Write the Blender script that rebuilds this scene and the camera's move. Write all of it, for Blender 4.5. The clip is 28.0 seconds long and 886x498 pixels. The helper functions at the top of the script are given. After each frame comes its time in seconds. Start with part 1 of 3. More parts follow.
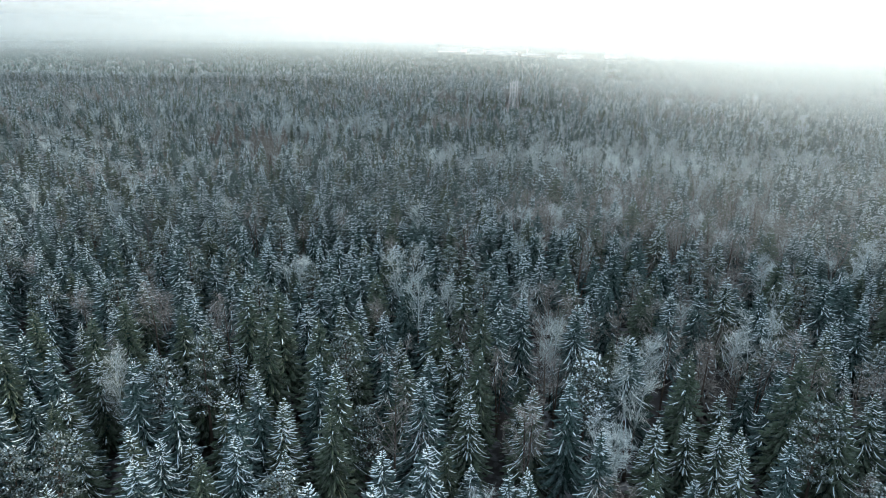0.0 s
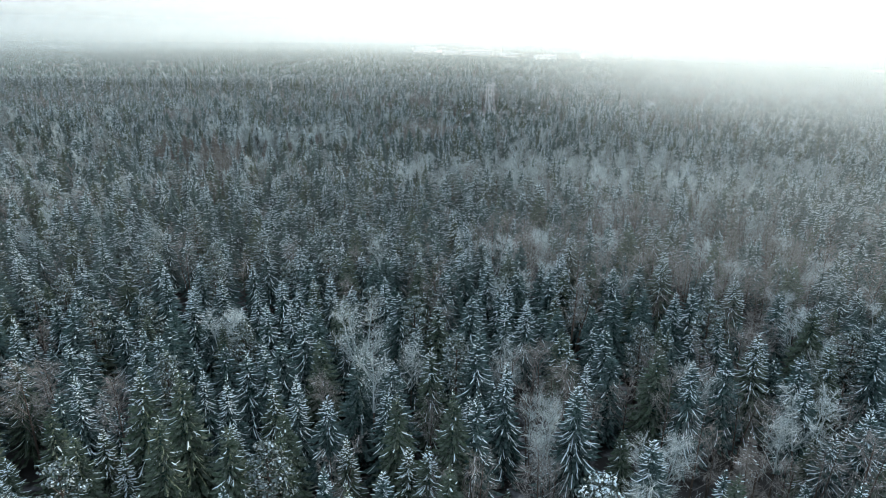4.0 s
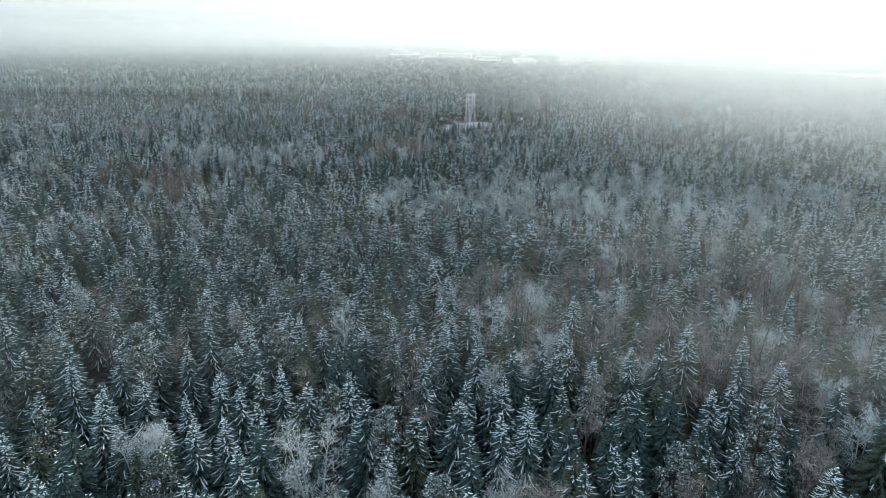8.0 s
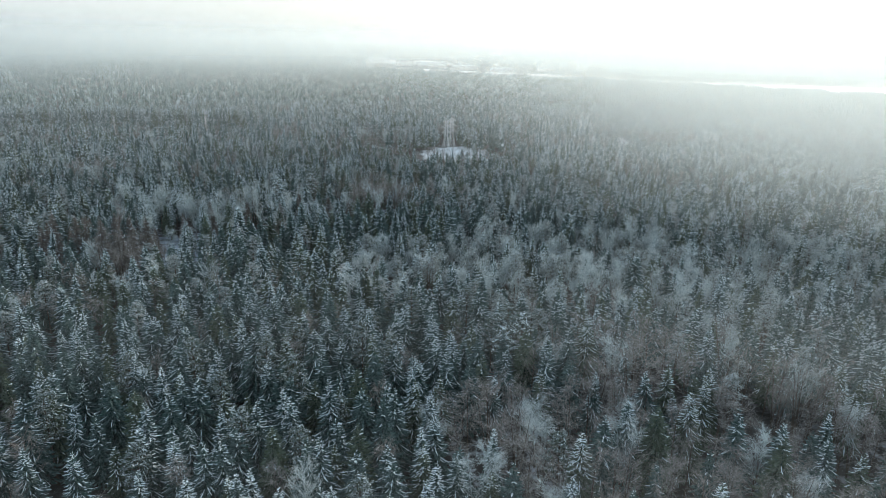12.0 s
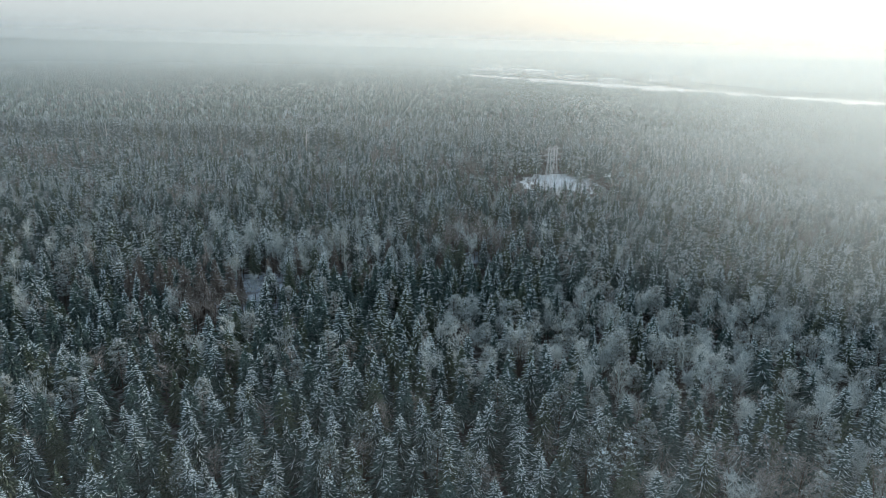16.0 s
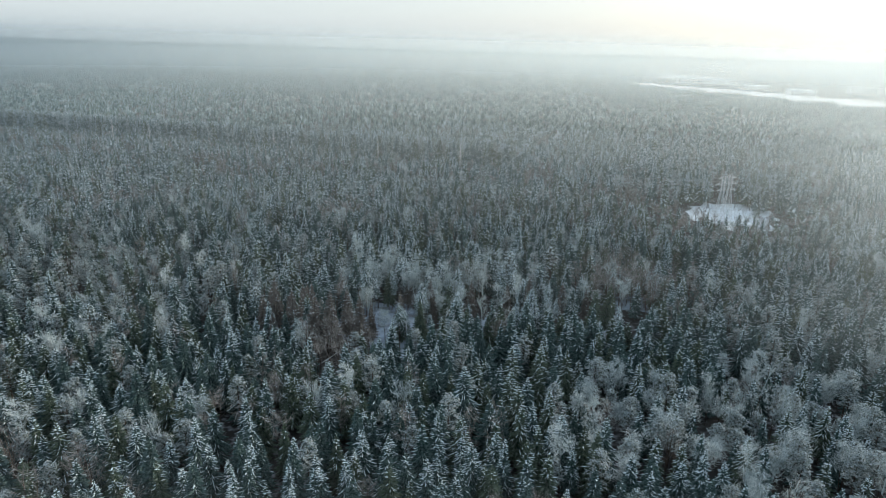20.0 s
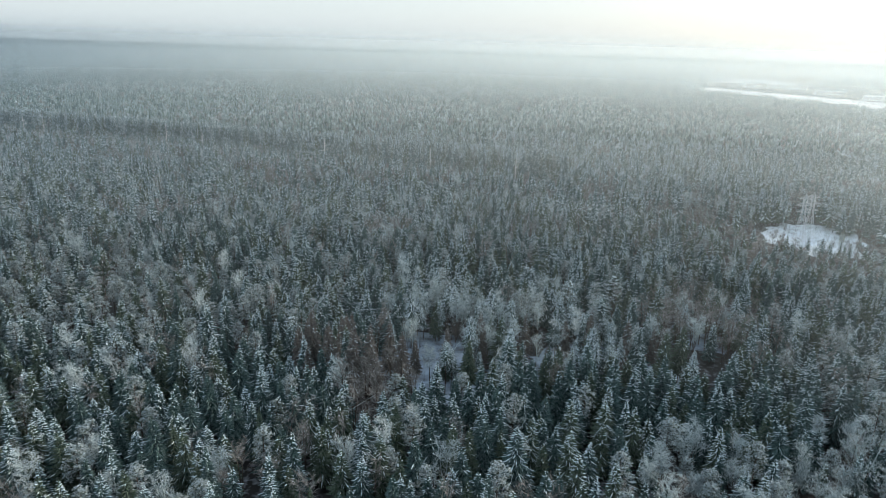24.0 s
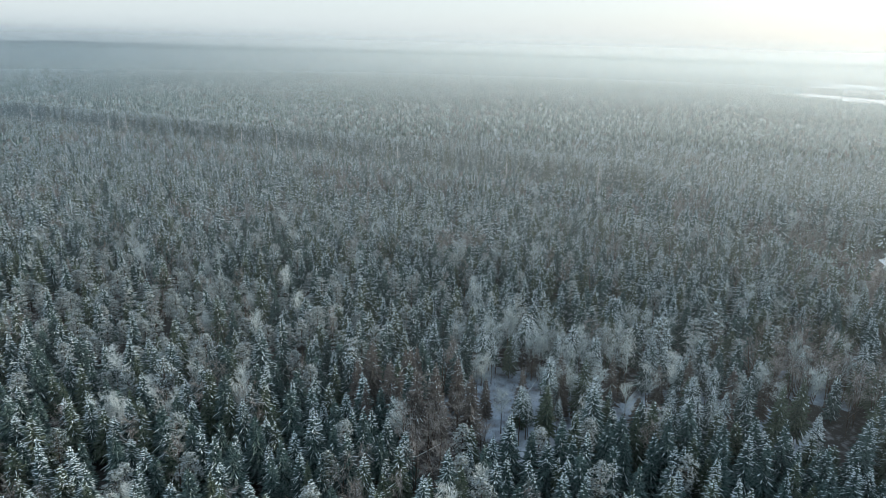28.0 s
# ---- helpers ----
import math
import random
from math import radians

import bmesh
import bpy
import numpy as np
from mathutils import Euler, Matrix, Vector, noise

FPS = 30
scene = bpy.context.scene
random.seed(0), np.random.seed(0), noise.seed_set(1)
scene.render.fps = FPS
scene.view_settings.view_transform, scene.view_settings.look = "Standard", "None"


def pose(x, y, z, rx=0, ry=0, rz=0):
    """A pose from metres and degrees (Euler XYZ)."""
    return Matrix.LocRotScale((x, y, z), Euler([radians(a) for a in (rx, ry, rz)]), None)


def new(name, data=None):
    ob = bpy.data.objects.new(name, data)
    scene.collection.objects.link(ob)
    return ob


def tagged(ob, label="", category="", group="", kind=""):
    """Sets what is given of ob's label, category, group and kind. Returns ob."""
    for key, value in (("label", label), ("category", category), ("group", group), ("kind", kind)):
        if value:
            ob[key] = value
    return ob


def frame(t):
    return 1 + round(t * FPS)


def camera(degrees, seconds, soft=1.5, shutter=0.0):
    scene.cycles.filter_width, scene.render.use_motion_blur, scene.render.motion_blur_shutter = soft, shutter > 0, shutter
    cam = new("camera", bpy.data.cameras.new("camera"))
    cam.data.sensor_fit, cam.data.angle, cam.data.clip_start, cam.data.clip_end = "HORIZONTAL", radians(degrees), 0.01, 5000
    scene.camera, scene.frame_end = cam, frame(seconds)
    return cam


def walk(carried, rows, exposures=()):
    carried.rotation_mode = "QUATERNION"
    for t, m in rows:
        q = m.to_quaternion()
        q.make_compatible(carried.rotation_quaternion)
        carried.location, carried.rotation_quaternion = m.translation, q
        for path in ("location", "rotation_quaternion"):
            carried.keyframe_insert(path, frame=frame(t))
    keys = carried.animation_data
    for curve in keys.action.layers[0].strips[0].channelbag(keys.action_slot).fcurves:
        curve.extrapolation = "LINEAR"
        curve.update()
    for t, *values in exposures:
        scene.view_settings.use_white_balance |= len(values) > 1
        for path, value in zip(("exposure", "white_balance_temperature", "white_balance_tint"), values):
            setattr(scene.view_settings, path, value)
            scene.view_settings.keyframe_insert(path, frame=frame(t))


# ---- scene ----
cam = camera(66.4, 28.0, soft=0.35)
# seconds, place in metres, turn in degrees
ROWS = [
    (0, 4.14, 1.06, 61.52, 72.26, -0.759, -0.317),
    (0.5, 4.53, 4.5, 61.55, 72.272, -0.751, -0.591),
    (1, 4.96, 7.92, 61.58, 72.285, -0.745, -0.844),
    (1.5, 5.37, 11.33, 61.59, 72.289, -0.73, -1.102),
    (2, 5.73, 14.71, 61.59, 72.294, -0.724, -1.33),
    (2.5, 6.04, 18.11, 61.58, 72.291, -0.709, -1.575),
    (3, 6.36, 21.5, 61.57, 72.3, -0.681, -1.819),
    (3.5, 6.63, 24.9, 61.55, 72.301, -0.654, -2.049),
    (5.5, 7.36, 38.7, 61.49, 72.197, -0.474, -3.029),
    (6, 7.53, 42.24, 61.42, 72.213, -0.483, -3.248),
    (6.5, 7.71, 45.8, 61.52, 72.257, -0.5, -3.458),
    (7, 7.84, 49.29, 62.57, 72.289, -0.557, -3.68),
    (7.5, 8.02, 52.76, 64.15, 72.338, -0.571, -3.877),
    (8, 8.19, 56.18, 65.74, 72.388, -0.604, -4.095),
    (8.5, 8.4, 59.51, 67.3, 72.383, -0.636, -4.319),
    (9, 8.63, 62.81, 68.94, 72.387, -0.69, -4.537),
    (9.5, 8.79, 66.1, 70.57, 72.403, -0.723, -4.762),
    (10, 8.87, 69.37, 72.13, 72.455, -0.783, -5.002),
    (10.5, 8.99, 72.6, 73.71, 72.486, -0.815, -5.255),
    (11, 9.08, 75.87, 75.27, 72.561, -0.85, -5.516),
    (11.5, 9.13, 79.12, 76.91, 72.605, -0.872, -5.782),
    (12, 9.21, 82.35, 78.51, 72.671, -0.892, -6.043),
    (12.5, 9.32, 85.34, 79.97, 72.732, -0.911, -6.25),
    (14.5, 10.29, 97.65, 86.56, 72.859, -1.135, -6.974),
    (15, 10.34, 100.58, 87.97, 72.863, -1.243, -5.298),
    (15.5, 10.89, 103.54, 89.2, 72.812, -1.302, -1.032),
    (16, 11.4, 106.57, 90.41, 72.772, -1.36, 2.697),
    (16.5, 11.85, 109.67, 91.73, 72.707, -1.398, 6.272),
    (17, 12.21, 112.69, 92.97, 72.664, -1.445, 9.929),
    (17.5, 12.49, 115.72, 94.13, 72.638, -1.455, 12.866),
    (18, 12.62, 118.65, 95.2, 72.635, -1.484, 15.412),
    (18.5, 13.02, 121.55, 96.09, 72.643, -1.411, 16.324),
    (19, 13, 124.22, 96.41, 72.696, -1.38, 16.114),
    (19.5, 12.77, 126.79, 96.65, 72.731, -1.368, 16.11),
    (20, 12.42, 129.38, 97.03, 72.732, -1.367, 16.34),
    (20.5, 11.93, 131.93, 97.39, 72.764, -1.343, 16.642),
    (21, 11.33, 134.48, 97.73, 72.769, -1.348, 17.02),
    (21.5, 10.66, 136.99, 98.07, 72.773, -1.326, 17.491),
    (23.5, 6.95, 147.58, 99.19, 72.752, -1.392, 20.111),
    (24, 5.86, 150.34, 99.32, 72.775, -1.395, 20.964),
    (24.5, 4.71, 153.14, 99.43, 72.76, -1.408, 21.78),
    (25, 3.54, 155.88, 99.46, 72.763, -1.421, 22.661),
    (25.5, 2.31, 158.65, 99.48, 72.743, -1.432, 23.605),
    (26, 1.02, 161.37, 99.51, 72.738, -1.429, 24.558),
    (26.5, -0.32, 164.01, 99.54, 72.739, -1.425, 25.543),
    (27, -1.6, 166.6, 99.52, 72.766, -1.399, 26.347),
    (27.5, -2.93, 169.06, 99.54, 72.793, -1.374, 26.926),
    (28, -4.29, 171.44, 99.51, 72.837, -1.344, 27.266),
]
walk(cam, [(t, pose(x, y, z, rx, ry, rz)) for t, x, y, z, rx, ry, rz in ROWS], ((0.0, 0.55), (6.0, 0.45), (10.0, 0.3), (12.5, 0.15), (15.5, -0.1), (19.0, 0.03), (24.0, 0.15), (28.0, 0.15)))

# ---- sky, sun and exposure ----
SUN_AZIMUTH, SUN_HEIGHT = 38.0, 17.0  # degrees to the right of +y, and above the horizon
world = bpy.data.worlds.new("winter_sky")
scene.world = world
world.use_nodes = True
wn, wl = world.node_tree.nodes, world.node_tree.links
sky = wn.new("ShaderNodeTexSky")
sky.sky_type = "NISHITA"
sky.sun_disc = False
sky.sun_elevation, sky.sun_rotation = radians(SUN_HEIGHT), radians(SUN_AZIMUTH)
sky.air_density, sky.dust_density, sky.ozone_density = 1.0, 2.0, 2.0
veil = wn.new("ShaderNodeMix")  # thin high cloud evens the sky out
veil.data_type = "RGBA"
veil.inputs[0].default_value, veil.inputs[7].default_value = 0.6, (6.7, 7.7, 8.3, 1.0)
wl.new(sky.outputs[0], veil.inputs[6])
wn["Background"].inputs["Strength"].default_value = 0.137
wl.new(veil.outputs[2], wn["Background"].inputs["Color"])
sun_data = bpy.data.lights.new("sun", "SUN")
sun_data.energy, sun_data.angle, sun_data.color = 4.4, radians(4.0), (1.0, 0.88, 0.72)
sun = new("sun", sun_data)
sa, sh = radians(SUN_AZIMUTH), radians(SUN_HEIGHT)
TO_SUN = Vector((math.sin(sa) * math.cos(sh), math.cos(sa) * math.cos(sh), math.sin(sh)))
sun.matrix_world = TO_SUN.to_track_quat("Z", "Y").to_matrix().to_4x4()


# ---- materials ----
def material(name, rough=0.9):
    m = bpy.data.materials.new(name)
    m.use_nodes = True
    n = m.node_tree.nodes
    n["Principled BSDF"].inputs["Roughness"].default_value = rough
    n["Principled BSDF"].inputs["Specular IOR Level"].default_value = 0.2
    return m, n, m.node_tree.links


def mixed(n, l, fac, a, b):
    """A colour between a and b; each is a colour or a socket."""
    x = n.new("ShaderNodeMix")
    x.data_type = "RGBA"
    for sock, v in ((x.inputs[0], fac), (x.inputs[6], a), (x.inputs[7], b)):
        if isinstance(v, (tuple, float, int)):
            sock.default_value = (*v, 1.0) if isinstance(v, tuple) else v
        else:
            l.new(v, sock)
    return x.outputs[2]


def noise_fac(n, l, scale, low, high, detail=3.0):
    tex = n.new("ShaderNodeTexNoise")
    geo = n.new("ShaderNodeNewGeometry")
    l.new(geo.outputs["Position"], tex.inputs["Vector"])
    tex.inputs["Scale"].default_value, tex.inputs["Detail"].default_value = scale, detail
    ramp = n.new("ShaderNodeMapRange")
    ramp.inputs["From Min"].default_value, ramp.inputs["From Max"].default_value = low, high
    l.new(tex.outputs["Fac"], ramp.inputs["Value"])
    return ramp.outputs["Result"]


def times(n, l, a, b):
    x = n.new("ShaderNodeMath")
    x.operation = "MULTIPLY"
    for sock, v in ((x.inputs[0], a), (x.inputs[1], b)):
        if isinstance(v, (float, int)):
            sock.default_value = v
        else:
            l.new(v, sock)
    return x.outputs[0]


def upward(n, l, low, high):
    """1 where the surface faces up, for snow that lies on it."""
    geo, sep = n.new("ShaderNodeNewGeometry"), n.new("ShaderNodeSeparateXYZ")
    l.new(geo.outputs["Normal"], sep.inputs[0])
    ab = n.new("ShaderNodeMath")
    ab.operation = "ABSOLUTE"
    l.new(sep.outputs["Z"], ab.inputs[0])
    ramp = n.new("ShaderNodeMapRange")
    ramp.inputs["From Min"].default_value, ramp.inputs["From Max"].default_value = low, high
    l.new(ab.outputs[0], ramp.inputs["Value"])
    return ramp.outputs["Result"]


def frosted(name, dark, light, frost, amount, patch=0.35, up=(0.35, 0.95)):
    """Foliage or bark in two tones by patches and by piece, with rime on the faces that look up."""
    m, n, l = material(name)
    geo = n.new("ShaderNodeNewGeometry")
    tone = mixed(n, l, noise_fac(n, l, patch, 0.35, 0.65), dark, light)
    tone = mixed(n, l, times(n, l, geo.outputs["Random Per Island"], 0.5), tone, light)
    rime = times(n, l, times(n, l, upward(n, l, *up), noise_fac(n, l, 1.9, 0.38, 0.62, 4.0)), amount)
    l.new(mixed(n, l, rime, tone, frost), n["Principled BSDF"].inputs["Base Color"])
    return m


def laden(name, dark, light, snow, share, up=(0.35, 0.75)):
    """Needles with crisp clumps of snow on the upper sides, some boughs bare."""
    m, n, l = material(name)
    geo = n.new("ShaderNodeNewGeometry")
    tone = mixed(n, l, noise_fac(n, l, 0.12, 0.4, 0.6), dark, light)
    tone = mixed(n, l, times(n, l, geo.outputs["Random Per Island"], 0.6), tone, light)
    keep = n.new("ShaderNodeMapRange")
    keep.inputs["From Min"].default_value, keep.inputs["From Max"].default_value = 0.08, 0.45
    l.new(geo.outputs["Random Per Island"], keep.inputs["Value"])
    clump = times(n, l, upward(n, l, *up), noise_fac(n, l, 2.4, 0.54 - share, 0.62 - share, 4.0))
    l.new(mixed(n, l, times(n, l, times(n, l, clump, keep.outputs["Result"]), 0.92), tone, snow), n["Principled BSDF"].inputs["Base Color"])
    return m


SNOW, sn, sl = material("snow", 0.7)
tone = mixed(sn, sl, noise_fac(sn, sl, 0.8, 0.3, 0.7, 5.0), (0.58, 0.72, 0.81), (0.74, 0.86, 0.92))
sl.new(tone, sn["Principled BSDF"].inputs["Base Color"])
NEEDLE = frosted("spruce_needles", (0.013, 0.033, 0.032), (0.037, 0.081, 0.073), (0.54, 0.68, 0.74), 0.34)
GREEN = frosted("green_spruce_needles", (0.023, 0.043, 0.028), (0.062, 0.096, 0.062), (0.58, 0.64, 0.66), 0.25)
HEAVY = laden("heavily_snowy_needles", (0.02, 0.042, 0.039), (0.074, 0.12, 0.105), (0.66, 0.755, 0.845), 0.06)
# far trees: paler needle tones and more snow than the near ones
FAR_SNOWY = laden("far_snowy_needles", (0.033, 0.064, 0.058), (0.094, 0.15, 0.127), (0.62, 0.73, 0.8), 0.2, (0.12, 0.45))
PINE_SNOW = frosted("snowy_pine_tufts", (0.09, 0.13, 0.132), (0.21, 0.265, 0.275), (0.6, 0.7, 0.78), 0.5)
PINE = frosted("pine_needles", (0.03, 0.05, 0.042), (0.085, 0.115, 0.09), (0.62, 0.7, 0.76), 0.6)
TWIG = frosted("birch_twigs", (0.09, 0.086, 0.083), (0.175, 0.168, 0.163), (0.6, 0.64, 0.66), 0.4)
RIME = frosted("rimed_twigs", (0.24, 0.3, 0.315), (0.41, 0.48, 0.5), (0.7, 0.79, 0.82), 0.45)
LARCH = frosted("dry_needles", (0.06, 0.056, 0.052), (0.115, 0.106, 0.099), (0.5, 0.5, 0.5), 0.35)
BARK = frosted("bark", (0.04, 0.032, 0.028), (0.1, 0.08, 0.068), (0.6, 0.62, 0.65), 0.2)
SLOTS = [NEEDLE, SNOW, PINE, TWIG, RIME, LARCH, BARK, GREEN, HEAVY, FAR_SNOWY, PINE_SNOW]
I_NEEDLE, I_SNOW, I_PINE, I_TWIG, I_RIME, I_LARCH, I_BARK, I_GREEN, I_HEAVY, I_FAR, I_PINE_SNOW = range(11)

# near-black litter tones also paint in the shade under the trees
GROUND, gn, gl = material("snowy_forest_floor", 0.85)
base = mixed(gn, gl, noise_fac(gn, gl, 0.5, 0.5, 0.72, 6.0), (0.035, 0.034, 0.034), (0.4, 0.44, 0.5))
base = mixed(gn, gl, noise_fac(gn, gl, 0.02, 0.35, 0.6, 4.0), base, (0.045, 0.045, 0.046))
gl.new(base, gn["Principled BSDF"].inputs["Base Color"])


# ---- meshes ----
class Heap:
    """Vertices, faces and the slot of each face, gathered into one mesh."""

    def __init__(self):
        self.v, self.f, self.m = [], [], []

    def add(self, verts, faces, slot):
        k = len(self.v)
        self.v.extend(verts)
        self.f.extend([tuple(i + k for i in f) for f in faces])
        self.m.extend([slot] * len(faces))

    def mesh(self, name, mats=SLOTS):
        me = bpy.data.meshes.new(name)
        me.from_pydata(self.v, [], self.f)
        used = sorted(set(self.m))
        for s in used:
            me.materials.append(mats[s])
        back = {s: i for i, s in enumerate(used)}
        me.polygons.foreach_set("material_index", [back[s] for s in self.m])
        me.update()
        return me


def tube(heap, a, b, ra, rb, slot, sides=5):
    a, b = Vector(a), Vector(b)
    d = (b - a).normalized()
    u = d.orthogonal().normalized()
    w = d.cross(u)
    vs = []
    for p, r in ((a, ra), (b, rb)):
        for k in range(sides):
            q = 2 * math.pi * k / sides
            vs.append(tuple(p + (u * math.cos(q) + w * math.sin(q)) * r))
    heap.add(vs, [(k, (k + 1) % sides, sides + (k + 1) % sides, sides + k) for k in range(sides)], slot)


def ridge(heap, pts, across, widths, drop, lift, slot):
    """A ribbon with a raised middle along pts; across is its sideways direction."""
    ax, ay = across
    vs, fs = [], []
    for (px, py, pz), w in zip(pts, widths):
        vs += [(px - ax * w, py - ay * w, pz + lift - drop * w), (px, py, pz + lift), (px + ax * w, py + ay * w, pz + lift - drop * w)]
    for k in range(len(pts) - 1):
        a = 3 * k
        fs += [(a, a + 1, a + 4, a + 3), (a + 1, a + 2, a + 5, a + 4)]
    heap.add(vs, fs, slot)


def bough(heap, snow, rnd, x, y, z, az, length, rise, droop, slot, load, lod):
    """One drooping bough: a narrow fringe of needles, side sprays, and a line of snow along its back."""
    ca, sa_ = math.cos(az), math.sin(az)
    bend = rnd.uniform(-0.25, 0.25)
    segs = (4, 2, 2)[lod]
    pts = []
    for k in range(segs + 1):
        s = k / segs
        r, side = length * s, bend * length * s * s
        pts.append((x + ca * r - sa_ * side, y + sa_ * r + ca * side, z + length * (rise * s - droop * s * s + 0.5 * droop * s ** 4)))
    loaded = rnd.random() < load
    if lod:
        (ax, ay, a0), (mx, my, mz), (tx, ty, tz) = pts
        w = (0.13, 0.2)[lod - 1] * length * rnd.uniform(0.75, 1.25) + (0.07, 0.12)[lod - 1]
        heap.add([(ax, ay, a0), (mx + sa_ * w, my - ca * w, mz - 0.9 * w), (mx, my, mz + 0.05), (mx - sa_ * w, my + ca * w, mz - 0.9 * w), (tx, ty, tz)],
                 [(0, 1, 2), (0, 2, 3), (1, 4, 2), (2, 4, 3)], slot)
        if loaded:
            q = rnd.uniform(0.07, 0.17) if lod == 1 else w * rnd.uniform(0.32, 0.65)
            u = rnd.uniform(0.15, 0.6)
            bx, by, bz = ax + (mx - ax) * u, ay + (my - ay) * u, a0 + (mz - a0) * u + 0.05
            u = rnd.uniform(0.05, 0.5)
            ex, ey, ez = mx + (tx - mx) * u, my + (ty - my) * u, mz + (tz - mz) * u + 0.03
            snow.add([(bx, by, bz), (ex + sa_ * q, ey - ca * q, ez), (tx, ty, tz + 0.04), (ex - sa_ * q, ey + ca * q, ez), (ex, ey, ez + 0.07 + 0.4 * q)],
                     [(0, 1, 4), (1, 2, 4), (0, 4, 3), (4, 2, 3)], I_SNOW)
        if lod == 1 and length > 0.9:
            for side in (-1, 1):
                turn = az + side * rnd.uniform(0.6, 1.0)
                ln = length * rnd.uniform(0.28, 0.45)
                px, py, pz = mx + math.cos(turn) * ln, my + math.sin(turn) * ln, mz - ln * rnd.uniform(0.3, 0.7)
                heap.add([(mx, my, mz), (px + ca * 0.1, py + sa_ * 0.1, pz - 0.12), (px, py, pz)], [(0, 1, 2)], slot)
                if loaded and rnd.random() < 0.55:
                    q = rnd.uniform(0.04, 0.07)
                    snow.add([(mx, my, mz + 0.05), (px + ca * q, py + sa_ * q, pz + 0.05), (px - ca * q, py - sa_ * q, pz + 0.05)], [(0, 1, 2)], I_SNOW)
        return
    half = 0.075 * length + 0.05
    across = (sa_, -ca)
    widths = [half * (0.3 + 1.6 * (k / segs) * (1.15 - k / segs)) * (1.3 if k % 2 else 0.75) * rnd.uniform(0.8, 1.2) for k in range(segs + 1)]
    widths[-1] = half * 0.15
    ridge(heap, pts, across, widths, 1.1, 0.0, slot)
    if loaded:
        start = rnd.choice((0, 1, 1, 2))
        back = [rnd.uniform(0.04, 0.12) for k in range(start, segs + 1)]
        back[0], back[-1] = 0.02, 0.035
        ridge(snow, pts[start:], across, back, 0.5, 0.05, I_SNOW)
    if length > 0.7:
        for k in range(1, segs):
            for side in (-1, 1):
                if rnd.random() < 0.2:
                    continue
                px, py, pz = pts[k]
                turn = az + side * rnd.uniform(0.6, 1.1)
                ln = length * rnd.uniform(0.2, 0.4) * (1.2 - k / segs)
                c2, s2 = math.cos(turn), math.sin(turn)
                tip = (px + c2 * ln, py + s2 * ln, pz - ln * rnd.uniform(0.2, 0.7))
                mid = (px + c2 * ln * 0.5, py + s2 * ln * 0.5, pz - 0.15 * ln)
                w = 0.04 + 0.1 * ln
                heap.add([(px, py, pz), (mid[0] + s2 * w, mid[1] - c2 * w, mid[2] - w), mid, (mid[0] - s2 * w, mid[1] + c2 * w, mid[2] - w), tip],
                         [(0, 1, 2), (0, 2, 3), (1, 4, 2), (2, 4, 3)], slot)
                if loaded and rnd.random() < 0.65:
                    q = rnd.uniform(0.025, 0.055)
                    snow.add([(px, py, pz + 0.05), (mid[0] + s2 * q, mid[1] - c2 * q, mid[2] + 0.05), (tip[0], tip[1], tip[2] + 0.04), (mid[0] - s2 * q, mid[1] + c2 * q, mid[2] + 0.05)],
                             [(0, 1, 2, 3)], I_SNOW)


def spruce(rnd, x, y, h, lod, trunk, crown, snow, slot=I_NEEDLE, load=0.6, slim=1.0, bole=0.0):
    """A slender spruce: whorls of drooping boughs round a dark core, thinning to a spire."""
    reach = (0.21 * h + 0.4) * rnd.uniform(0.82, 1.22) * slim
    step, ring = ((0.46, 10), (0.54, 10), (0.85, 8))[lod]
    low = h * (bole * rnd.uniform(0.85, 1.15) if bole else rnd.uniform(0.1, 0.24))
    tube(trunk, (x, y, -0.3), (x, y, h * 0.96), 0.0095 * h, 0.02, I_BARK, (7, 4, 3)[lod])
    core = reach * (0.08 if slot == I_LARCH else 0.34)
    n = 6 if lod == 0 else 4
    vs = [(x, y, h - 1.0)] + [(x + core * math.cos(k * 6.2832 / n), y + core * math.sin(k * 6.2832 / n), low + 0.6) for k in range(n)]
    crown.add(vs, [(0, 1 + k, 1 + (k + 1) % n) for k in range(n)], slot if slot == I_LARCH else I_NEEDLE)
    full = rnd.uniform(0.75, 1.0)  # how soon the spire widens
    z = low
    while z < h - 0.2:
        u = (z - low) / (h - low)
        size = reach * (1.0 - u) ** full * min(1.0, 0.75 + 1.6 * u) + 0.14
        m = ring if u < 0.9 else 4
        a0, lie = rnd.uniform(0, 6.2832), load * (0.25 + 0.95 * u) * rnd.uniform(0.45, 1.45)
        for k in range(m):
            az = a0 + 6.2832 * (k + rnd.uniform(-0.3, 0.3)) / m
            ln = size * rnd.uniform(0.66, 1.2)
            rise = -0.12 + 0.75 * u * u + rnd.uniform(-0.1, 0.1)
            bough(crown, snow, rnd, x, y, z + rnd.uniform(-0.3, 0.3) * step, az, ln, rise, 0.66 - 0.3 * u, slot, lie, lod)
        z += step * rnd.uniform(0.8, 1.2) * (1.25 - 0.6 * u)
    crown.add([(x - 0.05, y, h - 0.8), (x + 0.05, y, h - 0.8), (x, y + 0.05, h + 0.25)], [(0, 1, 2)], slot)


def sliver(heap, p, q, w, slot):
    """A thin twig from p to q."""
    d = q - p
    s = d.cross(Vector((0.3, 0.2, 1.0))).normalized() * w
    heap.add([tuple(p - s), tuple(p + s), tuple(q)], [(0, 1, 2)], slot)


